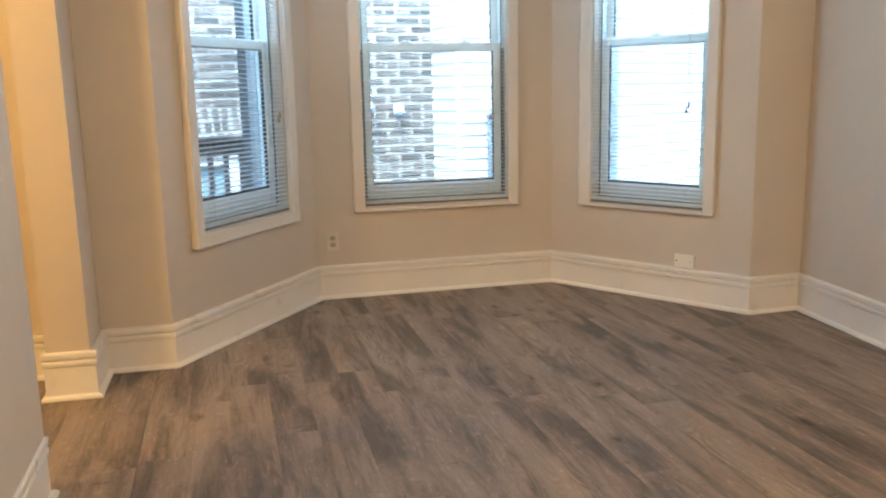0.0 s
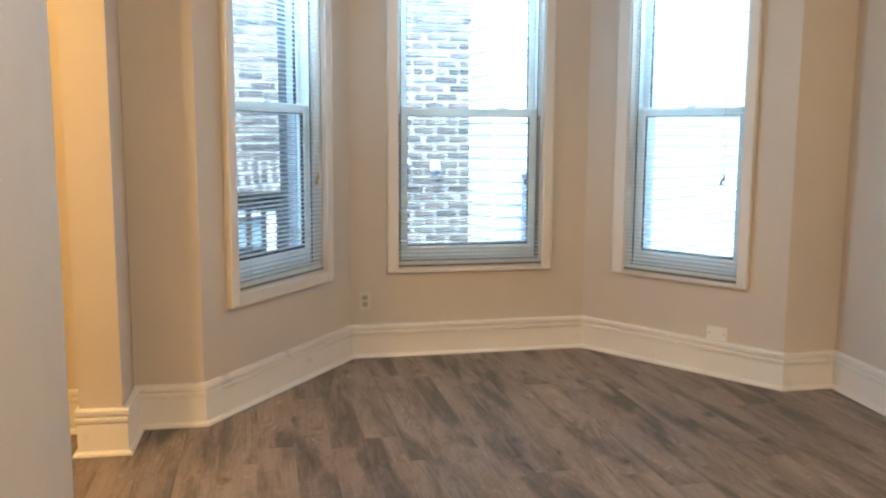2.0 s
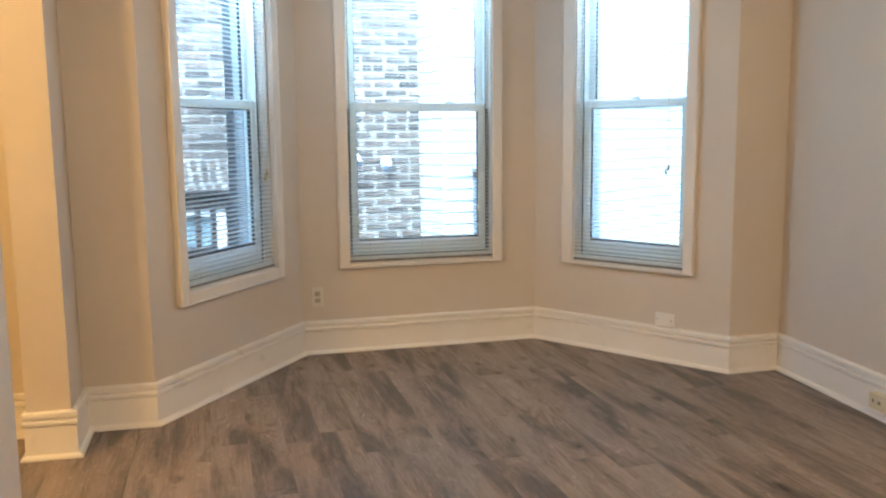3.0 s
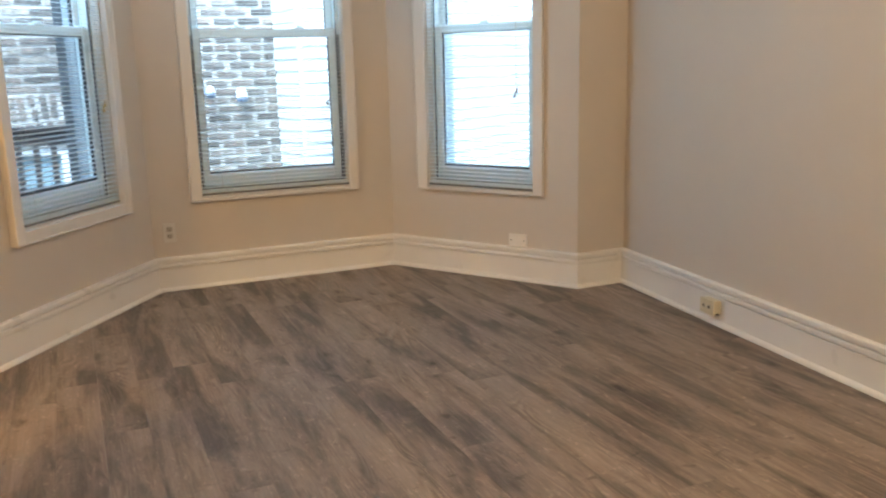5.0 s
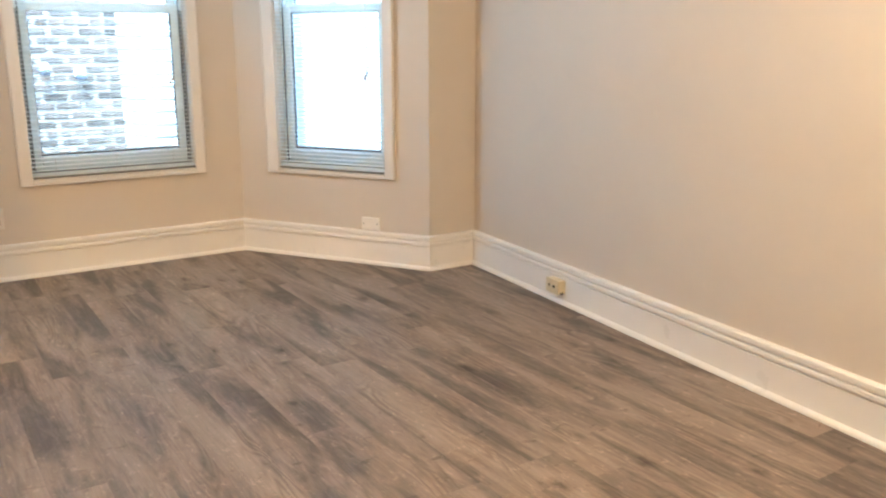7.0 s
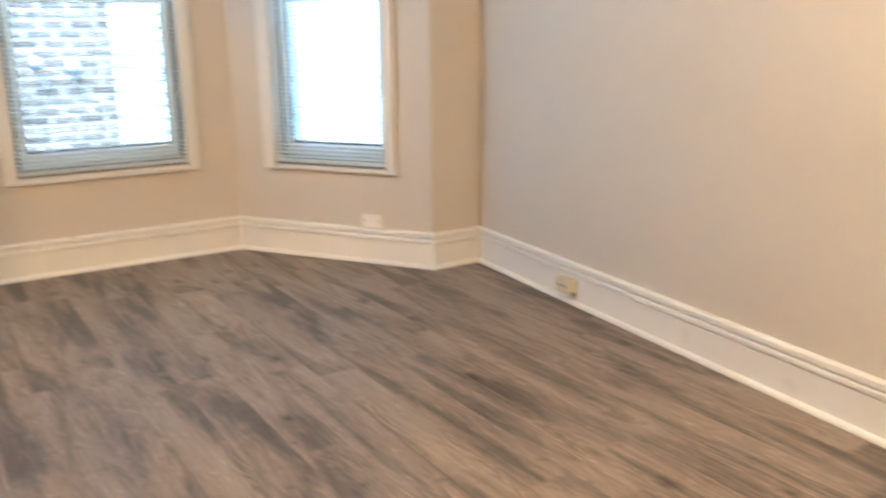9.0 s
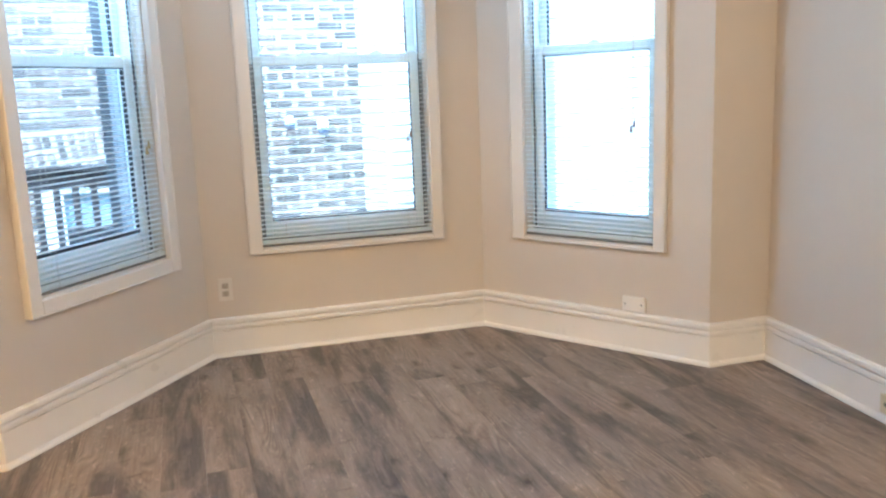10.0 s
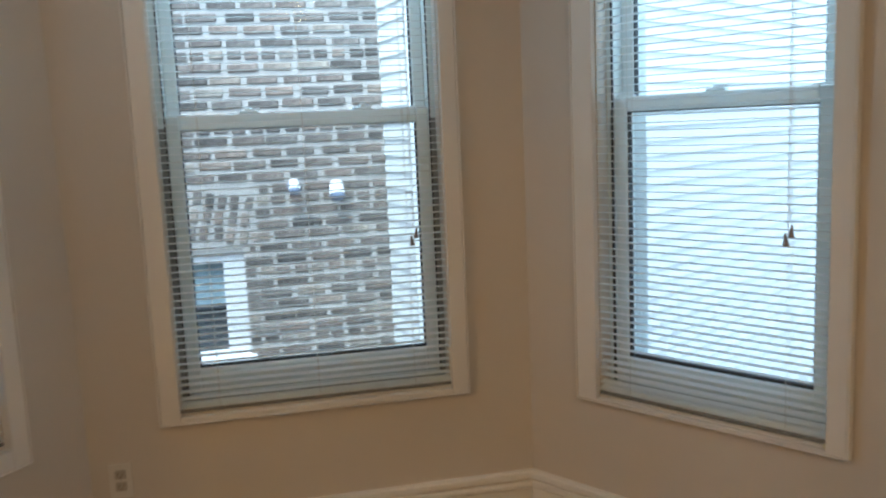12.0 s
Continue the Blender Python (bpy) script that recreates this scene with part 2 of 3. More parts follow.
def brick_material(name, by_island):
    m = material(name, (0.3, 0.2, 0.16), 0.9, spec=0.2)
    b = m.node_tree.nodes["Principled BSDF"]
    if by_island:
        chance = node(m, "ShaderNodeNewGeometry").outputs["Random Per Island"]
    else:
        chance = node(m, "ShaderNodeObjectInfo").outputs["Random"]
    col = ramp(m, chance, [(0.0, (0.12, 0.113, 0.108)), (0.18, (0.185, 0.169, 0.159)), (0.36, (0.28, 0.238, 0.214)), (0.52, (0.225, 0.212, 0.201)), (0.68, (0.34, 0.276, 0.238)), (0.82, (0.40, 0.370, 0.326)), (0.92, (0.275, 0.252, 0.235)), (1.0, (0.155, 0.146, 0.139))])
    v = mapped(m, (1, 1, 1))
    soot = ramp(m, noisy(m, v, 22.0, 6, 0.7), [(0.28, (0.42, 0.415, 0.405)), (0.5, (0.80, 0.79, 0.775)), (0.72, (1.30, 1.28, 1.24))])
    mul = node(m, "ShaderNodeMix")
    mul.data_type, mul.blend_type = "RGBA", "MULTIPLY"
    mul.inputs[0].default_value = 1.0
    join(m, col.outputs[0], mul.inputs[6])
    join(m, soot.outputs[0], mul.inputs[7])
    join(m, mul.outputs[2], b.inputs["Base Color"])
    bump(m, noisy(m, v, 90.0, 5), 0.6, 0.004)
    return m


PLANK = plank_material()
BRICK = brick_material("common_brick", False)
BRICKS = brick_material("common_brick_field", True)


# ---- mesh helpers ----
def box(bm, x0, x1, y0, y1, z0, z1, bevel=0.0, segments=1):
    m = Matrix.Translation(((x0 + x1) / 2, (y0 + y1) / 2, (z0 + z1) / 2)) @ Matrix.Diagonal((x1 - x0, y1 - y0, z1 - z0, 1))
    made = bmesh.ops.create_cube(bm, size=1.0, matrix=m)
    if bevel:
        edges = list({e for v in made["verts"] for e in v.link_edges})
        bmesh.ops.bevel(bm, geom=edges, offset=bevel, segments=segments, affect="EDGES", profile=0.5)
    return bm


def rod(bm, a, b, r, r2=None, sides=10):
    a, b = Vector(a), Vector(b)
    d = b - a
    m = Matrix.Translation((a + b) / 2) @ d.to_track_quat("Z", "Y").to_matrix().to_4x4()
    bmesh.ops.create_cone(bm, cap_ends=True, segments=sides, radius1=r, radius2=r if r2 is None else r2, depth=d.length, matrix=m)
    return bm


def prism(bm, ring, z0, z1):
    """An upright solid over a ring of plan points, counterclockwise."""
    low = [bm.verts.new((x, y, z0)) for x, y in ring]
    top = [bm.verts.new((x, y, z1)) for x, y in ring]
    n = len(ring)
    bm.faces.new(low[::-1])
    bm.faces.new(top)
    for i in range(n):
        bm.faces.new((low[i], low[(i + 1) % n], top[(i + 1) % n], top[i]))
    return bm


def lathe(bm, rings, sides=20, m=Matrix.Identity(4)):
    """A turned solid: rings of (radius, height) along z."""
    rows = [[bm.verts.new(m @ Vector((r * math.cos(2 * math.pi * k / sides), r * math.sin(2 * math.pi * k / sides), z))) for k in range(sides)] for r, z in rings]
    for a, b in zip(rows, rows[1:]):
        for k in range(sides):
            bm.faces.new((a[k], a[(k + 1) % sides], b[(k + 1) % sides], b[k]))
    bm.faces.new(rows[0][::-1])
    bm.faces.new(rows[-1])
    return bm


def solid(name, bm, mat, smooth=False):
    bmesh.ops.recalc_face_normals(bm, faces=bm.faces)
    me = bpy.data.meshes.new(name)
    bm.to_mesh(me)
    bm.free()
    me.materials.append(mat)
    if smooth:
        me.shade_smooth()
        me.set_sharp_from_angle(angle=radians(38))
    return me


def part(name, bm, mat, parent, label="", smooth=False):
    ob = new(name, solid(name, bm, mat, smooth))
    ob.parent = parent
    return tagged(ob, label) if label else ob


def piece(name, mesh, parent, m=None):
    ob = new(name, mesh)
    ob.parent = parent
    if m is not None:
        ob.matrix_basis = m
    return ob


def thing(name, m, label, category, group="", kind=""):
    ob = new(name)
    ob.matrix_basis = m
    return tagged(ob, label, category, group, kind)


def structure(name, bm, mat, label, category):
    return tagged(new(name, solid(name, bm, mat)), label, category, kind="structure")


# ---- plan: the foot line of the trim round both rooms, walls to its left ----
LEAN_R = 0.0955
FOOT = [
    (-3.1, 4.108), (-0.698, 4.108), (-0.695, 3.812), (-0.461, 3.802), (-0.457, 4.108),
    (-0.180, 4.098), (0.584, 5.140), (1.994, 5.135), (2.680, 4.071), (2.967, 4.072),
    (2.967 - LEAN_R * 6.272, -2.2), (-0.484, -2.2), (-0.484, 2.952), (-0.697, 2.952), (-0.697, 0.6), (-3.1, 0.6),
]
COUNT = len(FOOT)
CEIL = 2.75
SKIRT = 0.036
DEEP = 0.25


def set_back(i, d):
    """Corner i of the foot line, moved d to the left of both its sides (into the walls)."""
    p, a, b = Vector(FOOT[i]), Vector(FOOT[i - 1]), Vector(FOOT[(i + 1) % COUNT])
    u, v = (p - a).normalized(), (b - p).normalized()
    n, m = Vector((-u.y, u.x)), Vector((-v.y, v.x))
    s = (n + m) / (1 + n.dot(m))
    return tuple(p + s * d)


def side_frame(i, d=SKIRT):
    """A frame on side i: origin at its start set back by d, x along it, y into the wall, z up; and its length."""
    a, b = Vector(FOOT[i]), Vector(FOOT[(i + 1) % COUNT])
    u = (b - a).normalized()
    n = Vector((-u.y, u.x))
    o = a + n * d
    return Matrix(((u.x, n.x, 0, o.x), (u.y, n.y, 0, o.y), (0, 0, 1, 0), (0, 0, 0, 1))), (b - a).length


# ---- walls ----
def plain_wall(name, ring, label, z0=-0.2, z1=CEIL):
    return structure(name, prism(bmesh.new(), ring, z0, z1), WALL, label, "wall")


def window_wall(name, i, u0, u1, z0, z1, label):
    """Side i as a thick wall with an opening cut through it."""
    m, length = side_frame(i)
    inv = m.inverted()
    ends = [inv @ Vector((*set_back(k % COUNT, d), 0)) for k in (i, i + 1) for d in (SKIRT, SKIRT + DEEP)]
    a0, a1, b0, b1 = [(p.x, p.y) for p in ends]
    bm = bmesh.new()
    prism(bm, [a0, (u0, 0), (u0, DEEP), a1], -0.2, CEIL)
    prism(bm, [(u1, 0), b0, b1, (u1, DEEP)], -0.2, CEIL)
    prism(bm, [(u0, 0), (u1, 0), (u1, DEEP), (u0, DEEP)], -0.2, z0)
    prism(bm, [(u0, 0), (u1, 0), (u1, DEEP), (u0, DEEP)], z1, CEIL)
    bmesh.ops.remove_doubles(bm, verts=bm.verts, dist=0.0005)
    ob = structure(name, bm, WALL, label, "wall")
    ob.matrix_basis = m
    return ob


def far(i, d):
    return set_back(i, SKIRT + d)


SILLS, HEAD = {5: 0.556, 6: 0.520, 7: 0.511}, 2.30
# opening along each bay side, measured from the side's first foot corner
OPENINGS = {5: (0.246, 1.032), 6: (0.263, 1.155), 7: (0.262, 0.985)}
window_wall("wall_bay_left", 5, *OPENINGS[5], SILLS[5], HEAD, "beige painted angled bay wall with a window opening")
window_wall("wall_bay_front", 6, *OPENINGS[6], SILLS[6], HEAD, "beige painted bay wall with a window opening")
window_wall("wall_bay_right", 7, *OPENINGS[7], SILLS[7], HEAD, "beige painted angled bay wall with a window opening")
plain_wall("wall_return_left", [(-0.496, far(4, 0)[1]), far(5, 0), far(5, DEEP), (-0.496, far(5, DEEP)[1])], "short beige return wall beside the bay")
plain_wall("wall_return_right", [far(8, 0), far(9, 0), far(9, DEEP), far(8, DEEP)], "short beige return wall beside the bay")
plain_wall("wall_right", [far(9, 0), far(10, 0), far(10, DEEP), far(9, DEEP)], "long plain beige painted side wall")
plain_wall("wall_back", [far(10, 0), far(11, 0), far(11, DEEP), far(10, DEEP)], "plain beige wall closing the room")
plain_wall("wall_partition", [(-0.505, -2.236), (-0.505, 2.934), (-0.678, 2.934), (-0.678, -2.236)][::-1], "beige partition wall that ends at a doorway")
plain_wall("wall_stub", [(-0.6665, 3.841), (-0.499, 3.836), (-0.496, 4.42), (-0.667, 4.42)], "beige wall stub beside the doorway, lit warm")
plain_wall("wall_next_front", [far(0, 0), (-0.667, 4.136), (-0.667, 4.436), far(0, DEEP)], "beige wall of the adjoining room")
plain_wall("wall_next_side", [far(15, 0), far(0, 0), far(0, DEEP), far(15, DEEP)], "beige wall closing the adjoining room")
plain_wall("wall_next_back", [(-0.664, 0.564), far(15, 0), far(15, DEEP), (-0.664, 0.264)], "beige wall closing the adjoining room")
structure("wall_header", box(bmesh.new(), -0.664, -0.505, 2.934, 3.838, 2.15, CEIL), WALL, "beige wall over the doorway", "wall")
structure("ceiling", prism(bmesh.new(), [far(k, DEEP) for k in (0,)] + [(-0.58, far(0, DEEP)[1])] + [far(k, DEEP) for k in (5, 6, 7, 8, 9, 10, 11)] + [(-0.82, 0.264), far(15, DEEP)], CEIL, CEIL + 0.25), CEILING, "plain white painted ceiling", "ceiling")

# ---- baseboards with a beaded cap and a shoe moulding ----
# (depth from the foot line, height) round the section
BOARD = [(0.036, 0.0), (0.0185, 0.0), (0.0185, 0.1325), (0.0225, 0.1335), (0.0225, 0.1360), (0.0150, 0.1380), (0.0125, 0.1440), (0.0125, 0.1540), (0.0150, 0.1605),
         (0.0225, 0.1622), (0.0225, 0.1645), (0.0145, 0.1665), (0.0120, 0.1740), (0.0122, 0.1895), (0.0170, 0.1945), (0.036, 0.1955)]
SHOE = [(0.0185, 0.0), (0.0, 0.0), (0.0, 0.006), (0.0025, 0.012), (0.0075, 0.0165), (0.014, 0.0185), (0.0185, 0.019)]


def moulding(name, section, i, label):
    bm = bmesh.new()
    rows = [[bm.verts.new((*set_back(k % COUNT, d), z)) for d, z in section] for k in (i, i + 1)]
    for j in range(len(section)):
        k = (j + 1) % len(section)
        bm.faces.new((rows[0][j], rows[0][k], rows[1][k], rows[1][j]))
    bm.faces.new(rows[0])
    bm.faces.new(rows[1][::-1])
    return structure(name, bm, TRIM, label, "baseboard" if section is BOARD else "trim")


for i in range(COUNT):
    moulding("baseboard", BOARD, i, "tall white painted baseboard with a double bead cap")
    moulding("trim", SHOE, i, "white quarter-round shoe moulding along the floor")


# ---- windows ----
def ring_frame(bm, u0, u1, z0, z1, y0, y1, left, right, bottom, top, bevel=0.003):
    box(bm, u0, u0 + left, y0, y1, z0, z1, bevel)
    box(bm, u1 - right, u1, y0, y1, z0, z1, bevel)
    box(bm, u0 + left, u1 - right, y0 + 0.001, y1 - 0.001, z0, z0 + bottom, bevel)
    box(bm, u0 + left, u1 - right, y0 + 0.001, y1 - 0.001, z1 - top, z1, bevel)
    return bm


def sash(parent, name, u0, u1, z0, z1, y, stile, low, high, seal, label):
    frame_part = part(name, ring_frame(bmesh.new(), u0, u1, z0, z1, y, y + 0.034, stile, stile, low, high, 0.004), VINYL, parent, label)
    bm = bmesh.new()
    for k, x in enumerate((u0 + stile, u1 - stile)):
        ends = [bm.verts.new((x, yy, zz)) for yy, zz in ((y - 0.001, z0 + low - 0.020), (y - 0.001, z0 + low - 0.012), (y + 0.0075, z0 + low + 0.001), (y + 0.0075, z0 + low - 0.020))]
        bm.faces.new(ends if k else ends[::-1])
    a, b = list(bm.faces)[0].verts[:][::-1], list(bm.faces)[1].verts[:]
    for k in range(4):
        bm.faces.new((a[k], a[(k + 1) % 4], b[(k + 1) % 4], b[k]))
    part("glazing_stop", bm, VINYL, frame_part, "sloped glazing stop")
    bead = ring_frame(bmesh.new(), u0 + stile - 0.001, u1 - stile + 0.001, z0 + low - 0.001, z1 - high + 0.001, y + 0.008, y + 0.026, 0.005, 0.005, seal, 0.005, 0.0)
    part("gasket", bead, GASKET, frame_part, "dark glazing gasket")
    pane = part("pane", box(bmesh.new(), u0 + stile - 0.002, u1 - stile + 0.002, y + 0.015, y + 0.019, z0 + low - 0.002, z1 - high + 0.002), GLASS, frame_part, "clear window glass")
    pane.visible_shadow = False
    return frame_part


def window(name, i, casing_out, locks, rail, outer, track, proud):
    """A white double-hung window in the opening of side i, with a flat casing round it."""
    m, _ = side_frame(i)
    u0, u1 = OPENINGS[i]
    c0, c1 = casing_out
    sill = SILLS[i]
    win = thing(name, m, "white vinyl double-hung window with painted casing", "window", kind="structure")
    lo = 0.505
    for a, b in ((c0, u0 + 0.006), (u1 - 0.006, c1)):
        part("casing", box(bmesh.new(), a, b, -proud, 0.0, lo, HEAD + 0.07, 0.004, 2), CASING, win)
    part("casing", box(bmesh.new(), u0 + 0.006, u1 - 0.006, 0.0005 - proud, 0.0, HEAD - 0.006, HEAD + 0.07, 0.004, 2), CASING, win)
    part("casing", box(bmesh.new(), u0 + 0.006, u1 - 0.006, 0.0005 - proud, 0.0, lo, sill + 0.003, 0.003, 2), CASING, win)
    back = bmesh.new()
    box(back, c0 - 0.006, c0, -0.003 - proud, 0.0, lo - 0.005, HEAD + 0.076, 0.002)
    box(back, c1, c1 + 0.006, -0.003 - proud, 0.0, lo - 0.005, HEAD + 0.076, 0.002)
    box(back, c0, c1, -0.003 - proud, 0.0, lo - 0.005, lo, 0.002)
    part("backband", back, CASING, win, "thin raised casing edge")
    part("jamb", ring_frame(bmesh.new(), u0 - 0.001, u1 + 0.001, sill - 0.001, HEAD + 0.001, 0.001, 0.056, 0.010, 0.010, 0.010, 0.010, 0.0), CASING, win)
    f = 0.034
    part("window_frame", ring_frame(bmesh.new(), u0 - 0.002, u1 + 0.002, sill - 0.002, HEAD + 0.002, 0.056, 0.142, f, f, 0.052, f), VINYL, win)
    part("storm_track", ring_frame(bmesh.new(), u0 - 0.002, u1 + 0.002, sill - 0.002, HEAD + 0.002, 0.142, 0.200, f + 0.002, f + 0.002, 0.054, f), VINYL if outer is VINYL else SHADETRIM, win, "outer storm track, its light or shade in the colour")
    part("insect_screen", box(bmesh.new(), u0 + 0.034, u1 - 0.034, 0.170, 0.1715, sill + 0.052, 1.445), MESH, win, "fine grey insect screen")
    part("exterior_jamb", ring_frame(bmesh.new(), u0 - 0.004, u1 + 0.004, sill - 0.004, HEAD + 0.004, 0.200, DEEP + 0.01, 0.030, 0.030, 0.036, 0.030), outer, win, "outer jamb, its light or shade in the colour")
    low = sash(win, "lower_sash", u0 + f - 0.002, u1 - f + 0.002, sill + 0.050, 1.462, 0.064, 0.040, rail, 0.046, 0.016, "white lower sash")
    sash(win, "upper_sash", u0 + f - 0.002, u1 - f + 0.002, 1.420, HEAD - f + 0.002, 0.104, 0.040, 0.040, 0.044, 0.003, "white upper sash")
    # flat grey strips added for the shade below and beside the lower sash
    part("sill_track_shade", box(bmesh.new(), u0 + 0.012, u1 - 0.012, 0.0525, 0.0560, sill + 0.014, sill + 0.049, 0.001), TRACK_SHADE, win, "grey strip for the shade in the sill recess")
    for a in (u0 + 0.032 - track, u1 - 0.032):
        part("jamb_track_shade", box(bmesh.new(), a, a + track, 0.0525, 0.0560, sill + 0.050, 1.425, 0.001), TRACK_SHADE, win, "grey strip for the shade in the lower sash's side track")
    # thin dark boxes put in for the shade between sash and frame
    for a in (u0 + f - 0.0065, u1 - f + 0.0025):
        part("sash_gap_shade", box(bmesh.new(), a, a + 0.004, 0.0505, 0.0575, sill + 0.052, HEAD - f, 0.0), GASKET, win, "dark strip for the shaded gap beside the sash")
    mid = (u0 + u1) / 2
    spots = [mid] if locks == 1 else [mid - 0.16, mid + 0.20]
    for s in spots:
        bm = bmesh.new()
        box(bm, s - 0.030, s + 0.030, 0.066, 0.094, 1.462, 1.470, 0.003, 2)
        lathe(bm, [(0.013, 0.0), (0.013, 0.008), (0.009, 0.012)], 14, Matrix.Translation((s, 0.082, 1.468)))
        box(bm, s - 0.004, s + 0.034, 0.072, 0.080, 1.473, 1.479, 0.002, 1)
        part("sash_lock", bm, VINYL, low, "white cam sash lock")
    for s in (u0 + f + 0.03, u1 - f - 0.03):
        part("tilt_latch", box(bmesh.new(), s - 0.030, s + 0.030, 0.070, 0.090, 1.461, 1.467, 0.002), VINYL, low)
    return win


# the outer colour carries shade on windows 1 and 2, daylight on 3
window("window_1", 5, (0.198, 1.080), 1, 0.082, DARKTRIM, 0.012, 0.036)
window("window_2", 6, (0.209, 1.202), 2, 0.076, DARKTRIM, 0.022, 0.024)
window("window_3", 7, (0.196, 1.034), 1, 0.075, VINYL, 0.010, 0.024)


# ---- blinds ----
PITCH = 0.0226


def slat_mesh(length):
    """A thin crowned metal strip, 25 mm deep."""
    bm = bmesh.new()
    prof = [(-0.0125, 0.0), (-0.007, 0.0013), (0.0, 0.0018), (0.007, 0.0013), (0.0125, 0.0)]
    rows = [[bm.verts.new((x, y, z + dz)) for y, z in prof] for dz in (0.0, -0.0006) for x in (-length / 2, length / 2)]
    for k in range(4):
        bm.faces.new((rows[0][k], rows[0][k + 1], rows[1][k + 1], rows[1][k]))
        bm.faces.new((rows[2][k], rows[3][k], rows[3][k + 1], rows[2][k + 1]))
    for k in (0, 4):
        bm.faces.new((rows[0][k], rows[1][k], rows[3][k], rows[2][k]))
    return solid("slat", bm, SLAT, True)


def blind(i, tassel_at, tassel_z, tassel_mat, sag, droop, hold=False):
    m, _ = side_frame(i)
    u0, u1 = OPENINGS[i]
    mid, length = (u0 + u1) / 2, u1 - u0 - 0.010
    depth = 0.010
    b = thing("venetian_blind", m @ Matrix.Translation((mid, depth, 0)), "white metal mini blind, lowered with slats open", "blind", "window blinds")
    low = SILLS[i] + 0.028
    part("headrail", box(bmesh.new(), -length / 2, length / 2, -0.014, 0.014, HEAD - 0.045, HEAD - 0.011, 0.002), SLAT, b)
    part("bottom_rail", box(bmesh.new(), -length / 2, length / 2, -0.0125, 0.0125, low - 0.016, low - 0.003, 0.003, 2), BLINDRAIL_SHADE, b, "grey-brown bottom rail, darkened for the shadow line under the blind")
    mesh = slat_mesh(length)
    rng = random.Random(i)
    heights = [low + 0.004 * k for k in range(4)]
    z = heights[-1] + 0.016
    while z < HEAD - 0.06:
        heights.append(z)
        z += PITCH
    for k, z in enumerate(heights):
        piece("slat", mesh, b, pose(rng.uniform(-0.0015, 0.0015), 0, z, rng.uniform(-1.0, 1.0) + sag + droop * max(0.0, 1 - k / 9), rng.uniform(-0.07, 0.07), 0))
    for s in (-length * 0.36, 0.0, length * 0.36) if length > 0.85 else (-length * 0.34, length * 0.34):
        bm = bmesh.new()
        for y in (-0.0135, 0.0135):
            rod(bm, (s, y, low - 0.010), (s, y, HEAD - 0.03), 0.0006, sides=5)
        part("ladder_cord", bm, CORD, b, "thin ladder cord")
    bm = bmesh.new()
    for k, drop in ((-0.003, 0.0), (0.004, 0.018)):
        rod(bm, (tassel_at + k, -0.017, tassel_z + 0.02 + drop), (tassel_at + k * 0.3, -0.015, HEAD - 0.03), 0.0009, sides=6)
    part("pull_cord", bm, CORD, b, "pair of thin pull cords")
    for k, drop in ((-0.006, -0.016), (0.006, 0.008)):
        bm = lathe(bmesh.new(), [(0.0085, 0.0), (0.0088, 0.003), (0.0062, 0.014), (0.0032, 0.030), (0.0022, 0.034)], 12, pose(tassel_at + k, -0.018, tassel_z - 0.014 + drop, 0, 6 * k / 0.006, 0))
        part("tassel", bm, tassel_mat, b, "small cord tassel", True)
    if hold:
        bm = box(bmesh.new(), length / 2 - 0.012, length / 2 + 0.006, -0.020, -0.008, low - 0.030, low - 0.012, 0.002)
        box(bm, length / 2 + 0.004, length / 2 + 0.008, -0.022, 0.004, low - 0.030, low + 0.006, 0.001)
        part("hold_down_bracket", bm, IVORY, b, "small yellowed hold-down bracket")
    return b


blind(5, 0.330, 1.07, BRASS, 4.0, 12.0)
blind(6, 0.335, 1.045, TASSEL, 1.5, 14.0)
blind(7, 0.245, 1.075, TASSEL, -1.5, 26.0, True)


# ---- sockets and plates ----
def duplex_outlet(m):
    t = thing("wall_outlet", m, "white duplex outlet on the beige bay wall", "outlet")
    part("plate", box(bmesh.new(), -0.035, 0.035, -0.006, 0.0, -0.057, 0.057, 0.003, 2), PLATE, t)
    for z in (-0.0195, 0.0195):
        face = part("socket", box(bmesh.new(), -0.0165, 0.0165, -0.0085, -0.005, z - 0.014, z + 0.014, 0.003, 2), SOCKET, t, "darker grey-beige socket face")
        bm = bmesh.new()
        box(bm, -0.008, -0.0055, -0.0091, -0.008, z - 0.002, z + 0.007)
        box(bm, 0.0055, 0.008, -0.0091, -0.008, z - 0.001, z + 0.006)
        rod(bm, (0, -0.0091, z - 0.0075), (0, -0.008, z - 0.0075), 0.0028)
        part("slots", bm, SLOT, face, "dark socket slots")
    part("screw", rod(bmesh.new(), (0, -0.0072, 0), (0, -0.005, 0), 0.0028), STEEL, t)
    return t


duplex_outlet(side_frame(6)[0] @ Matrix.Translation((0.071, 0.0, 0.337)))


def blank_plate(m):
    t = thing("blank_wall_plate", m, "white blank cover plate over the baseboard cap", "wall plate")
    part("plate", box(bmesh.new(), -0.058, 0.058, -0.018, 0.0, -0.036, 0.036, 0.003, 2), TRIM, t)
    for u in (-0.042, 0.042):
        part("screw", rod(bmesh.new(), (u, -0.0195, 0), (u, -0.016, 0), 0.0035), SLOT, t, "dark screw head")
    return t


blank_plate(side_frame(7)[0] @ Matrix.Translation((0.880, 0.0, 0.236)))


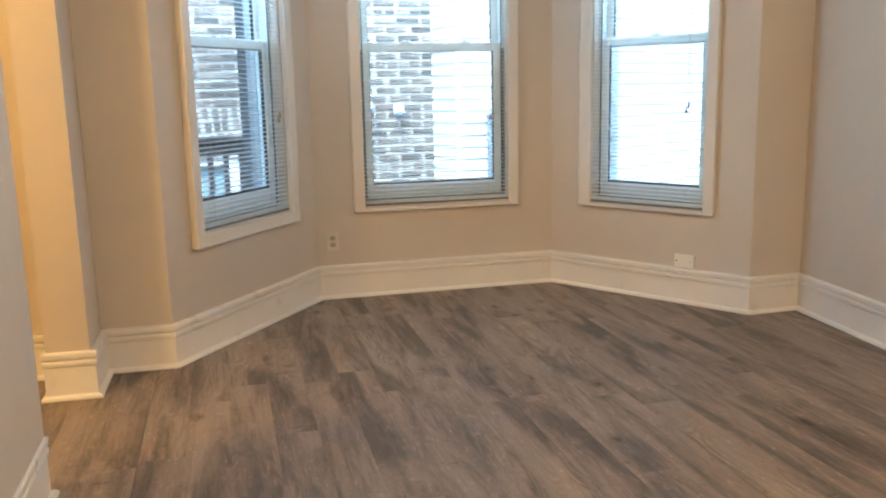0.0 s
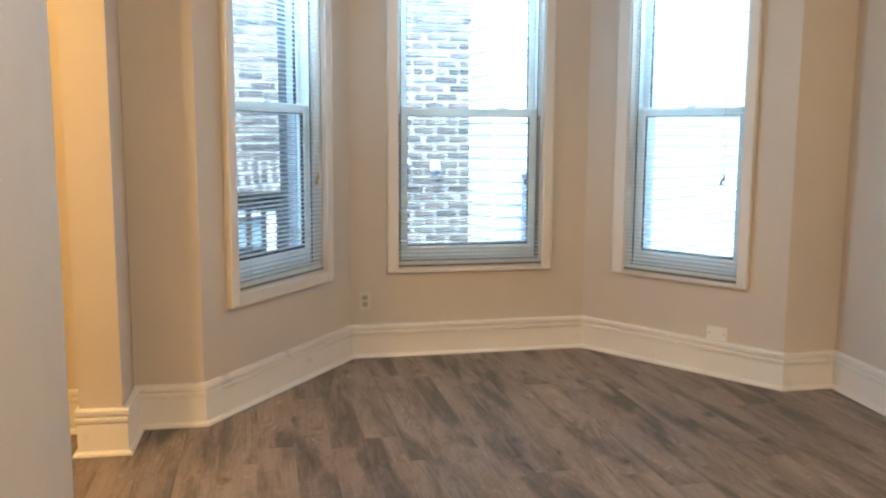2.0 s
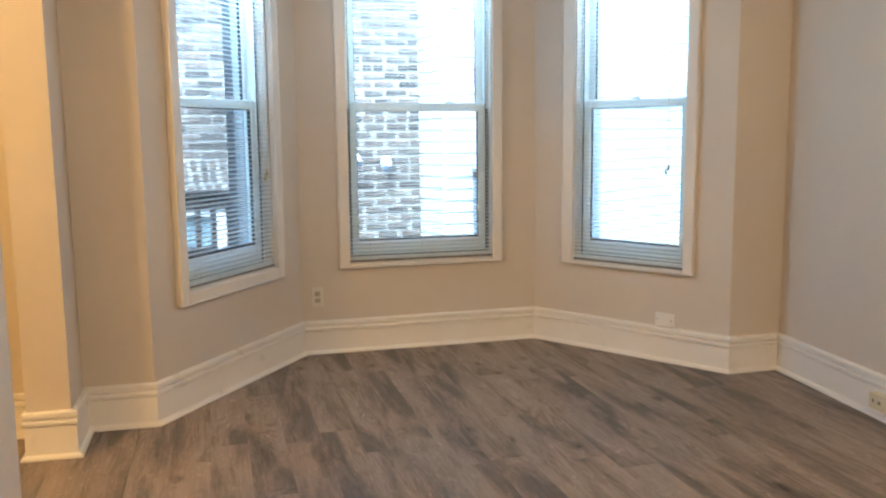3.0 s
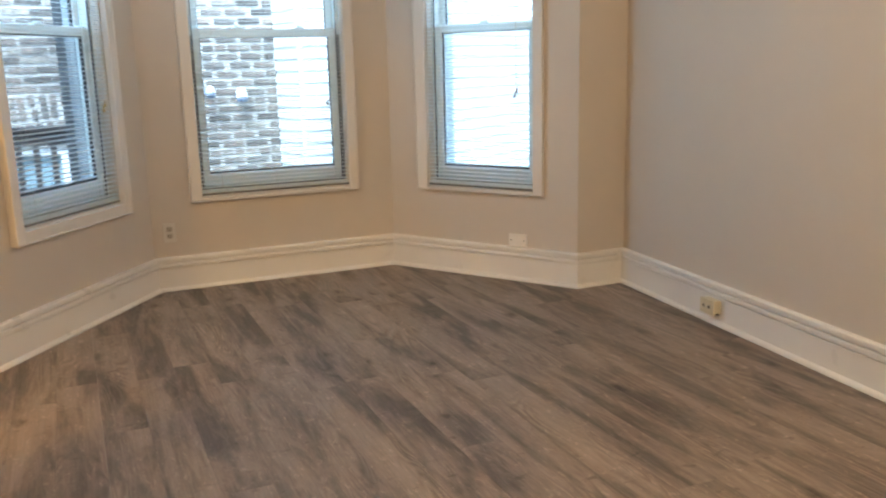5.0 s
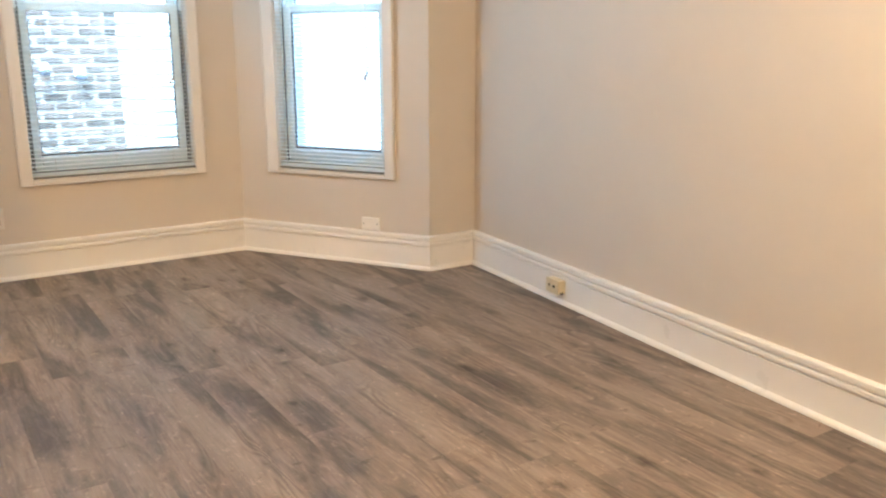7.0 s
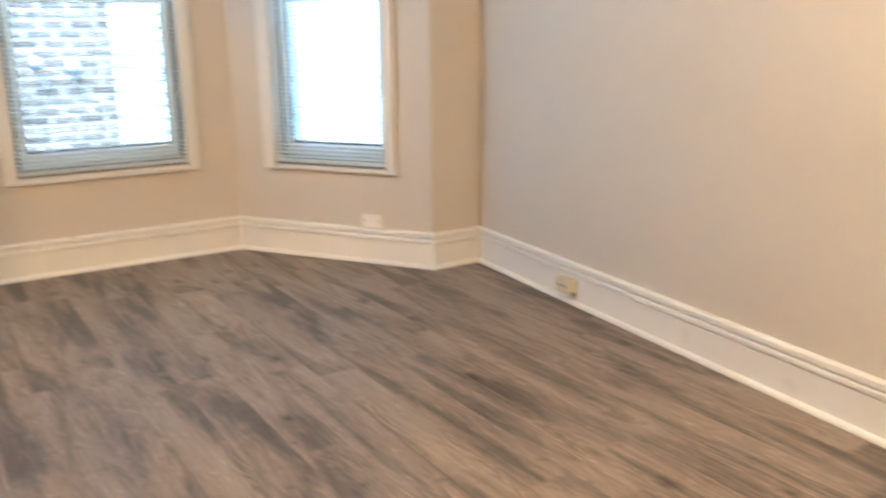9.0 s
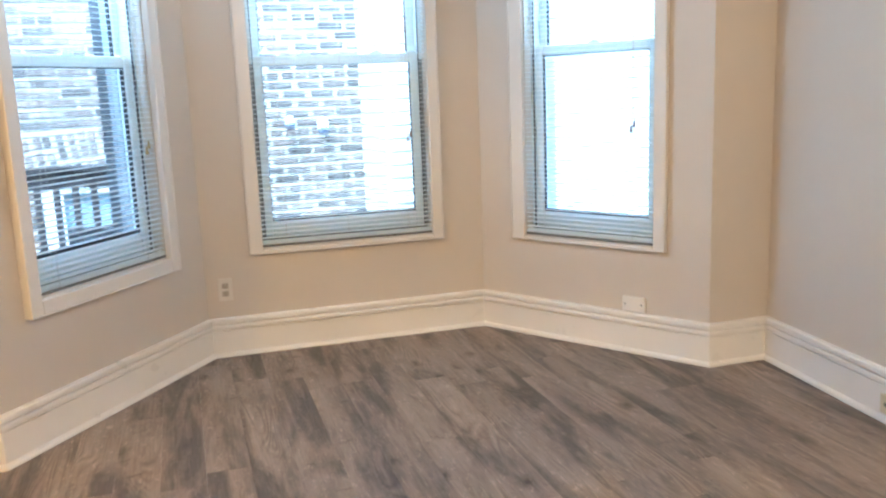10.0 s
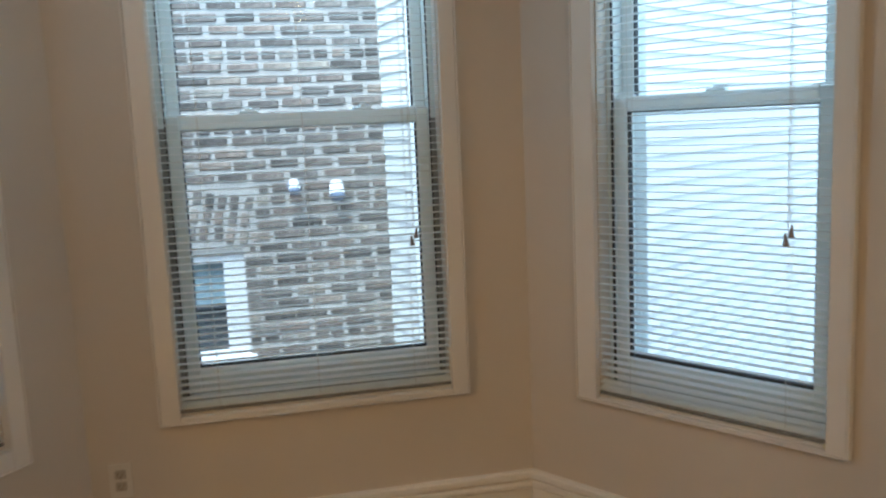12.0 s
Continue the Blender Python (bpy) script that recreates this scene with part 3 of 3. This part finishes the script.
def surface_box(m):
    t = thing("surface_outlet_box", m, "ivory surface-mounted outlet box on the baseboard", "outlet")
    part("body", box(bmesh.new(), -0.050, 0.050, -0.040, 0.0, -0.034, 0.034, 0.004, 2), IVORY, t)
    part("cover", box(bmesh.new(), -0.052, 0.052, -0.045, -0.038, -0.036, 0.036, 0.003, 2), IVORY, t)
    for u, wide in ((-0.024, 0.010), (0.016, 0.017)):
        bm = bmesh.new()
        box(bm, u - wide / 2, u + wide / 2, -0.0462, -0.044, -0.003, 0.004)
        box(bm, u - 0.003, u + 0.003, -0.0462, -0.044, -0.009, 0.009, 0.001)
        part("slots", bm, SLOT, t, "dark socket slots")
    part("knockout", box(bmesh.new(), 0.030, 0.0505, -0.030, -0.012, -0.0345, -0.026), SLOT, t, "open dark corner of the box")
    part("screw", rod(bmesh.new(), (0, -0.0465, 0), (0, -0.044, 0), 0.003), STEEL, t)
    return t


surface_box(side_frame(9, 0.0185)[0] @ Matrix.Translation((0.84, 0.0, 0.088)))


# ---- ceiling lamps ----
def ceiling_light(x, y):
    t = thing("ceiling_light", pose(x, y, CEIL), "round frosted glass ceiling lamp, switched on", "ceiling light", "ceiling lamps")
    part("base", lathe(bmesh.new(), [(0.15, 0.0), (0.155, -0.02), (0.14, -0.035)], 28), STEEL, t, "metal base ring", True)
    part("shade", lathe(bmesh.new(), [(0.138, -0.034), (0.135, -0.06), (0.11, -0.10), (0.06, -0.125), (0.01, -0.132)], 28), SHADE, t, "glowing frosted glass bowl", True)
    return t


ceiling_light(1.55, 0.75)
ceiling_light(-1.75, 2.5)

# ---- outside: ground, porch railing, neighbours ----
structure("ground", box(bmesh.new(), -300, 300, -300, 300, -3.3, -3.0), EARTH, "bare ground between the houses", "ground")


def porch_rail(y, x0, x1, top):
    t = thing("porch_railing", pose(0, y, 0), "dark painted wooden porch railing with square balusters", "railing")
    part("top_rail", box(bmesh.new(), x0, x1, -0.045, 0.045, top - 0.035, top, 0.004), RAILING, t)
    part("side_rail", box(bmesh.new(), x0, x1, -0.019, 0.019, top - 0.130, top - 0.035, 0.004), RAILING, t)
    part("bottom_rail", box(bmesh.new(), x0, x1, -0.019, 0.019, 0.06, 0.15, 0.004), RAILING, t)
    n = int((x1 - x0) / 0.1065)
    mesh = solid("baluster", box(bmesh.new(), -0.019, 0.019, -0.019, 0.019, 0.15, top - 0.13, 0.003), RAILING)
    for k in range(n):
        piece("baluster", mesh, t, pose(x0 + 0.06 + k * 0.1065, 0, 0))
    for x in (x0 - 0.045, x1 + 0.045):
        part("post", box(bmesh.new(), x - 0.045, x + 0.045, -0.045, 0.045, -0.06, top + 0.08, 0.004), RAILING, t)
    part("deck_edge", box(bmesh.new(), x0 - 0.1, x1 + 0.1, -0.06, 0.9, -0.10, -0.06, 0.004), RAILING, t, "dark deck boards")
    for x in (x0, x1):
        part("deck_post", box(bmesh.new(), x - 0.06, x + 0.06, 0.2, 0.32, -3.0, -0.10, 0.004), RAILING, t)
    return t


porch_rail(6.5, -1.782, 0.42, 0.897)

BRICK_Y = 8.1
COURSE, STRETCH = 0.0773, 0.222


def neighbour():
    house = thing("brick_house", pose(0, BRICK_Y, 0), "neighbouring house of worn common brick with pale mortar", "house")
    hole = (-0.575, 1.035, -0.10, 0.66)
    bm = bmesh.new()
    box(bm, -4.0, hole[0], 0.0, 0.30, -3.0, 4.4)
    box(bm, hole[1], 2.003, 0.0, 0.30, -3.0, 4.4)
    box(bm, hole[0], hole[1], 0.0, 0.30, -3.0, hole[2])
    box(bm, hole[0], hole[1], 0.0, 0.30, hole[3], 4.4)
    wall = part("wall", bm, MORTAR, house, "pale mortar joints")
    part("back_wall", box(bmesh.new(), -4.0, 2.003, 0.30, 5.0, -3.0, 4.4), MORTAR, house)
    part("roof", box(bmesh.new(), -4.1, 2.10, -0.12, 5.1, 4.4, 4.55, 0.01), DARKTRIM, house)
    # paired window
    win = part("window", ring_frame(bmesh.new(), hole[0], hole[1], hole[2] + 0.05, hole[3] - 0.01, 0.03, 0.16, 0.170, 0.140, 0.02, 0.085, 0.004), STONE, house, "white painted paired window frame")
    part("mullion", box(bmesh.new(), 0.118, 0.293, 0.031, 0.16, hole[2] + 0.07, hole[3] - 0.095, 0.004), STONE, win)
    part("sill", box(bmesh.new(), hole[0] - 0.04, hole[1] + 0.04, -0.05, 0.16, hole[2] - 0.02, hole[2] + 0.05, 0.006), STONE, win, "white painted sill")
    for a, b in ((hole[0] + 0.170, 0.118), (0.293, hole[1] - 0.140)):
        part("pane", box(bmesh.new(), a, b, 0.085, 0.095, 0.29, 0.565), SKYGLASS, win, "upper glass tinted for the sky it reflects")
        part("meeting_rail", box(bmesh.new(), a, b, 0.075, 0.11, 0.262, 0.285, 0.003), DARKTRIM, win, "dark meeting rail")
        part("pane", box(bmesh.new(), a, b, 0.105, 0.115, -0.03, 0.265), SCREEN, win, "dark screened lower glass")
    # arch of brick on edge over the window
    rng = random.Random(5)
    cx, half, rise = (hole[0] + hole[1]) / 2, (hole[1] - hole[0]) / 2 + 0.03, 0.085
    radius = (half * half + rise * rise) / (2 * rise)
    cz = hole[3] + 0.005 + rise - radius
    arch_mesh = solid("arch_brick", box(bmesh.new(), -0.025, 0.025, -0.010, 0.03, -0.044, 0.044, 0.006), BRICK)
    part("arch_fill", box(bmesh.new(), hole[0], hole[1], 0.004, 0.2, hole[3] - 0.02, hole[3] + 0.10), MORTAR, wall)
    span = math.asin(half / radius)
    for ring in range(3):
        r = radius + 0.055 + ring * 0.114
        n = int(2 * span * r / 0.079)
        for k in range(n):
            a = -span + (k + 0.5 + rng.uniform(-0.12, 0.12)) * 2 * span / n
            lift = r + rng.uniform(-0.009, 0.009)
            piece("arch_brick", arch_mesh, wall, pose(cx + lift * math.sin(a), rng.uniform(-0.003, 0.003), cz + lift * math.cos(a), 0, math.degrees(a) + rng.uniform(-4, 4), 0))
    top = hole[3] + 0.005 + 0.36
    # coursed bricks: five of stretchers to one of headers
    stretchers = [solid("brick", box(bmesh.new(), -w / 2, w / 2, -0.009, 0.02, -0.0245, 0.0245, 0.005), BRICK) for w in (0.176, 0.190, 0.200)]
    headers = [solid("brick", box(bmesh.new(), -w / 2, w / 2, -0.009, 0.02, -0.0245, 0.0245, 0.005), BRICK) for w in (0.080, 0.085, 0.090)]
    rest = bmesh.new()

    def kept(a, b, z):
        """The part of a brick from a to b that the window and its arch leave."""
        if z - 0.036 > top or z + 0.03 < hole[2] - 0.02:
            return a, b
        lim = half - 0.022 + (0.035 + 0.22 * (z - hole[3]) if z + 0.02 > hole[3] else 0)
        if a < cx + lim < b:
            a = cx + lim
        elif a < cx - lim < b:
            b = cx - lim
        elif abs((a + b) / 2 - cx) < lim:
            return None
        return (a, b) if b - a > 0.025 else None

    for row in range(-16, 46):
        z = 1.426 + (row - 18) * COURSE
        header = (row - 18) % 6 == 0
        step = STRETCH / 2 if header else STRETCH
        w = step - 0.016
        shift = 0.0 if row % 2 else STRETCH / 2
        if header:
            shift = STRETCH / 4
        x = 1.998 - w / 2
        first = True
        if not header and row % 2:
            x, first = 1.998 - w / 4, False
        k = 0
        while x > -1.9:
            wide = w / 2 - 0.004 if (not first and k == 0) else w
            jx, jz = rng.uniform(-0.009, 0.009), rng.uniform(-0.004, 0.004)
            jy, tilt = rng.uniform(-0.003, 0.003), rng.uniform(-1.2, 1.2)
            span_ab = kept(x - wide / 2 + jx, x + wide / 2 + jx, z)
            if span_ab:
                a, b = span_ab
                if b - a > wide - 0.001 and x > 0.75 and -0.10 < z < 2.25:
                    mesh = rng.choice(headers if wide < 0.15 else stretchers)
                    piece("brick", mesh, wall, pose(x + jx, jy, z + jz, 0, tilt, 0))
                else:
                    box(rest, a, b, -0.009 + jy, 0.02, z - 0.0245 + jz, z + 0.0245 + jz)
            x -= wide / 2 + 0.016 + w / 2
            k += 1
    tagged(part("brick_field", rest, BRICKS, wall, "further courses of common brick"), kind="stuff")
    return house


def clapboard_house():
    house = thing("white_house", pose(0, 0, 0), "white clapboard house with an angled bay", "house")
    line = [(2.008, 8.12), (2.10, 7.60), (3.10, 7.60), (7.30, 10.30)]
    core = part("wall", prism(bmesh.new(), line + [(7.30, 13.0), (2.008, 13.0)], -3.0, 4.4), SIDING, house, "white siding")
    part("roof", prism(bmesh.new(), [(1.95, 7.95), (2.08, 7.46), (3.16, 7.46), (7.5, 10.2), (7.5, 13.1), (1.95, 13.1)], 4.4, 4.6), DARKTRIM, house)
    for (ax, ay), (bx, by) in zip(line, line[1:]):
        u = Vector((bx - ax, by - ay, 0))
        length = u.length
        u.normalize()
        n = Vector((u.y, -u.x, 0))
        m = Matrix(((u.x, n.x, 0, ax), (u.y, n.y, 0, ay), (0, 0, 1, 0), (0, 0, 0, 1)))
        bm = bmesh.new()
        ends = []
        for x in (0.0, length):
            ends.append([bm.verts.new((x, y, z)) for y, z in ((0.001, -0.006), (0.019, 0.0), (0.006, 0.110), (0.001, 0.110))])
        for k in range(4):
            bm.faces.new((ends[0][k], ends[0][(k + 1) % 4], ends[1][(k + 1) % 4], ends[1][k]))
        bm.faces.new(ends[0])
        bm.faces.new(ends[1][::-1])
        mesh = solid("clapboard", bm, SIDING)
        for k in range(44):
            piece("clapboard", mesh, core, m @ Matrix.Translation((0, 0, -1.2 + k * 0.105)))
        part("corner_board", box(bmesh.new(), bx - 0.022, bx + 0.022, by - 0.028, by + 0.02, -3.0, 4.4, 0.003), SIDING, house)
    return house


def utility_cabinet():
    t = thing("utility_cabinet", pose(2.66, 7.58, 0.42), "blue-grey metal utility cabinet on white siding", "utility cabinet")
    part("body", box(bmesh.new(), -0.30, 0.30, -0.20, 0.0, -0.55, 0.53, 0.008, 2), CABINET, t)
    part("door", box(bmesh.new(), -0.27, 0.27, -0.212, -0.199, -0.51, 0.47, 0.005), CABINET, t)
    part("lid", box(bmesh.new(), -0.315, 0.315, -0.225, 0.0, 0.53, 0.552, 0.006), CABINET, t)
    part("latch", box(bmesh.new(), 0.20, 0.23, -0.224, -0.211, -0.04, 0.04, 0.003), STEEL, t)
    return t


def flood_light(x, z, size, aim):
    t = thing("flood_light", pose(x, BRICK_Y - 0.008, z), "white outdoor flood lamp on the brick wall", "flood light", "flood lamps")
    part("base", lathe(bmesh.new(), [(0.045, 0.0), (0.045, 0.012), (0.03, 0.022)], 18, pose(0, 0, 0, 90)), FLOODBODY, t, smooth=True)
    part("arm", rod(bmesh.new(), (0, -0.015, 0), (0, -0.06, -0.01), 0.009), FLOODBODY, t)
    turn = pose(0, -0.075, 0.030 * size, 90 + aim) @ Matrix.Diagonal((size, size, size, 1))
    head = lathe(bmesh.new(), [(0.020, -0.030), (0.034, -0.022), (0.042, 0.0), (0.044, 0.04), (0.047, 0.062)], 20, turn)
    part("housing", head, LENS, t, "white lamp housing", True)
    lens = lathe(bmesh.new(), [(0.044, 0.060), (0.043, 0.072), (0.034, 0.086), (0.018, 0.092), (0.004, 0.094)], 20, turn)
    part("lens", lens, FLOODBODY, t, "bluish domed lens", True)
    return t


flood_light(1.385, 1.042, 0.86, 55)
flood_light(1.655, 1.005, 1.12, 62)
neighbour()
clapboard_house()
utility_cabinet()

# ---- floor of loose-laid planks, the rows ahead one by one ----
floor = structure("floor", box(bmesh.new(), -3.4, 3.25, -2.5, 5.42, -0.20, -0.007), MORTAR, "grey-brown wood-look plank floor", "floor")
PLANK_W, PLANK_L = 0.152, 1.22


def edge_y(x):
    """How far the floor reaches ahead at x."""
    for (ax, ay), (bx, by) in zip(FOOT[:10], FOOT[1:10]):
        if ax < bx and ax <= x <= bx:
            return ay + (by - ay) * (x - ax) / (bx - ax)
    return 4.1


def plank_mesh(w, length):
    bm = bmesh.new()
    e = 0.0004
    low = [bm.verts.new((x, y, -0.006)) for x, y in ((0.0002, 0.0002), (w - 0.0002, 0.0002), (w - 0.0002, length - 0.0002), (0.0002, length - 0.0002))]
    mid = [bm.verts.new((v.co.x, v.co.y, -e)) for v in low]
    top = [bm.verts.new((x, y, 0)) for x, y in ((e, e), (w - e, e), (w - e, length - e), (e, length - e))]
    for a, b in ((low, mid), (mid, top)):
        for k in range(4):
            bm.faces.new((a[k], a[(k + 1) % 4], b[(k + 1) % 4], b[k]))
    bm.faces.new(top)
    return solid("plank", bm, PLANK)


def plank_box(bm, x, y, w, length):
    """A far plank, joined with the rest."""
    low = [bm.verts.new((px, py, -0.006)) for px, py in ((x, y), (x + w, y), (x + w, y + length), (x, y + length))]
    top = [bm.verts.new((v.co.x, v.co.y, 0.0)) for v in low]
    for k in range(4):
        bm.faces.new((low[k], low[(k + 1) % 4], top[(k + 1) % 4], top[k]))
    bm.faces.new(top)


FULL = plank_mesh(PLANK_W, PLANK_L)
rng = random.Random(11)
X_SEAM = 0.490
# rows whose end joints are known: seam and joint
JOINTS = ((0.490, 3.81), (0.794, 3.465), (1.250, 2.557))
rest = bmesh.new()
first = X_SEAM - PLANK_W * math.ceil((X_SEAM + 3.15) / PLANK_W)
for row in range(70):
    x = first + row * PLANK_W
    if x > 3.0:
        break
    start = 0.55 if x < -0.7 else -2.25
    end = max(edge_y(x), edge_y(x + PLANK_W)) + 0.06
    y = start - rng.uniform(0.05, 0.95) * PLANK_L
    for sx, sy in JOINTS:
        if abs(x - sx) < 0.02:
            y = sy - PLANK_L * math.ceil((sy - start) / PLANK_L)
    while y < end:
        a, b = max(y, start), min(y + PLANK_L, end)
        if b - a > 0.03:
            if x > -1.1 and b > 1.4:
                piece("plank", FULL if b - a > PLANK_L - 0.001 else plank_mesh(PLANK_W, b - a), floor, Matrix.Translation((x, a, 0)))
            else:
                plank_box(rest, x, a, PLANK_W - 0.0004, b - a - 0.0004)
        y += PLANK_L
tagged(part("plank_field", rest, PLANK, floor, "further planks of the same floor"), kind="stuff")
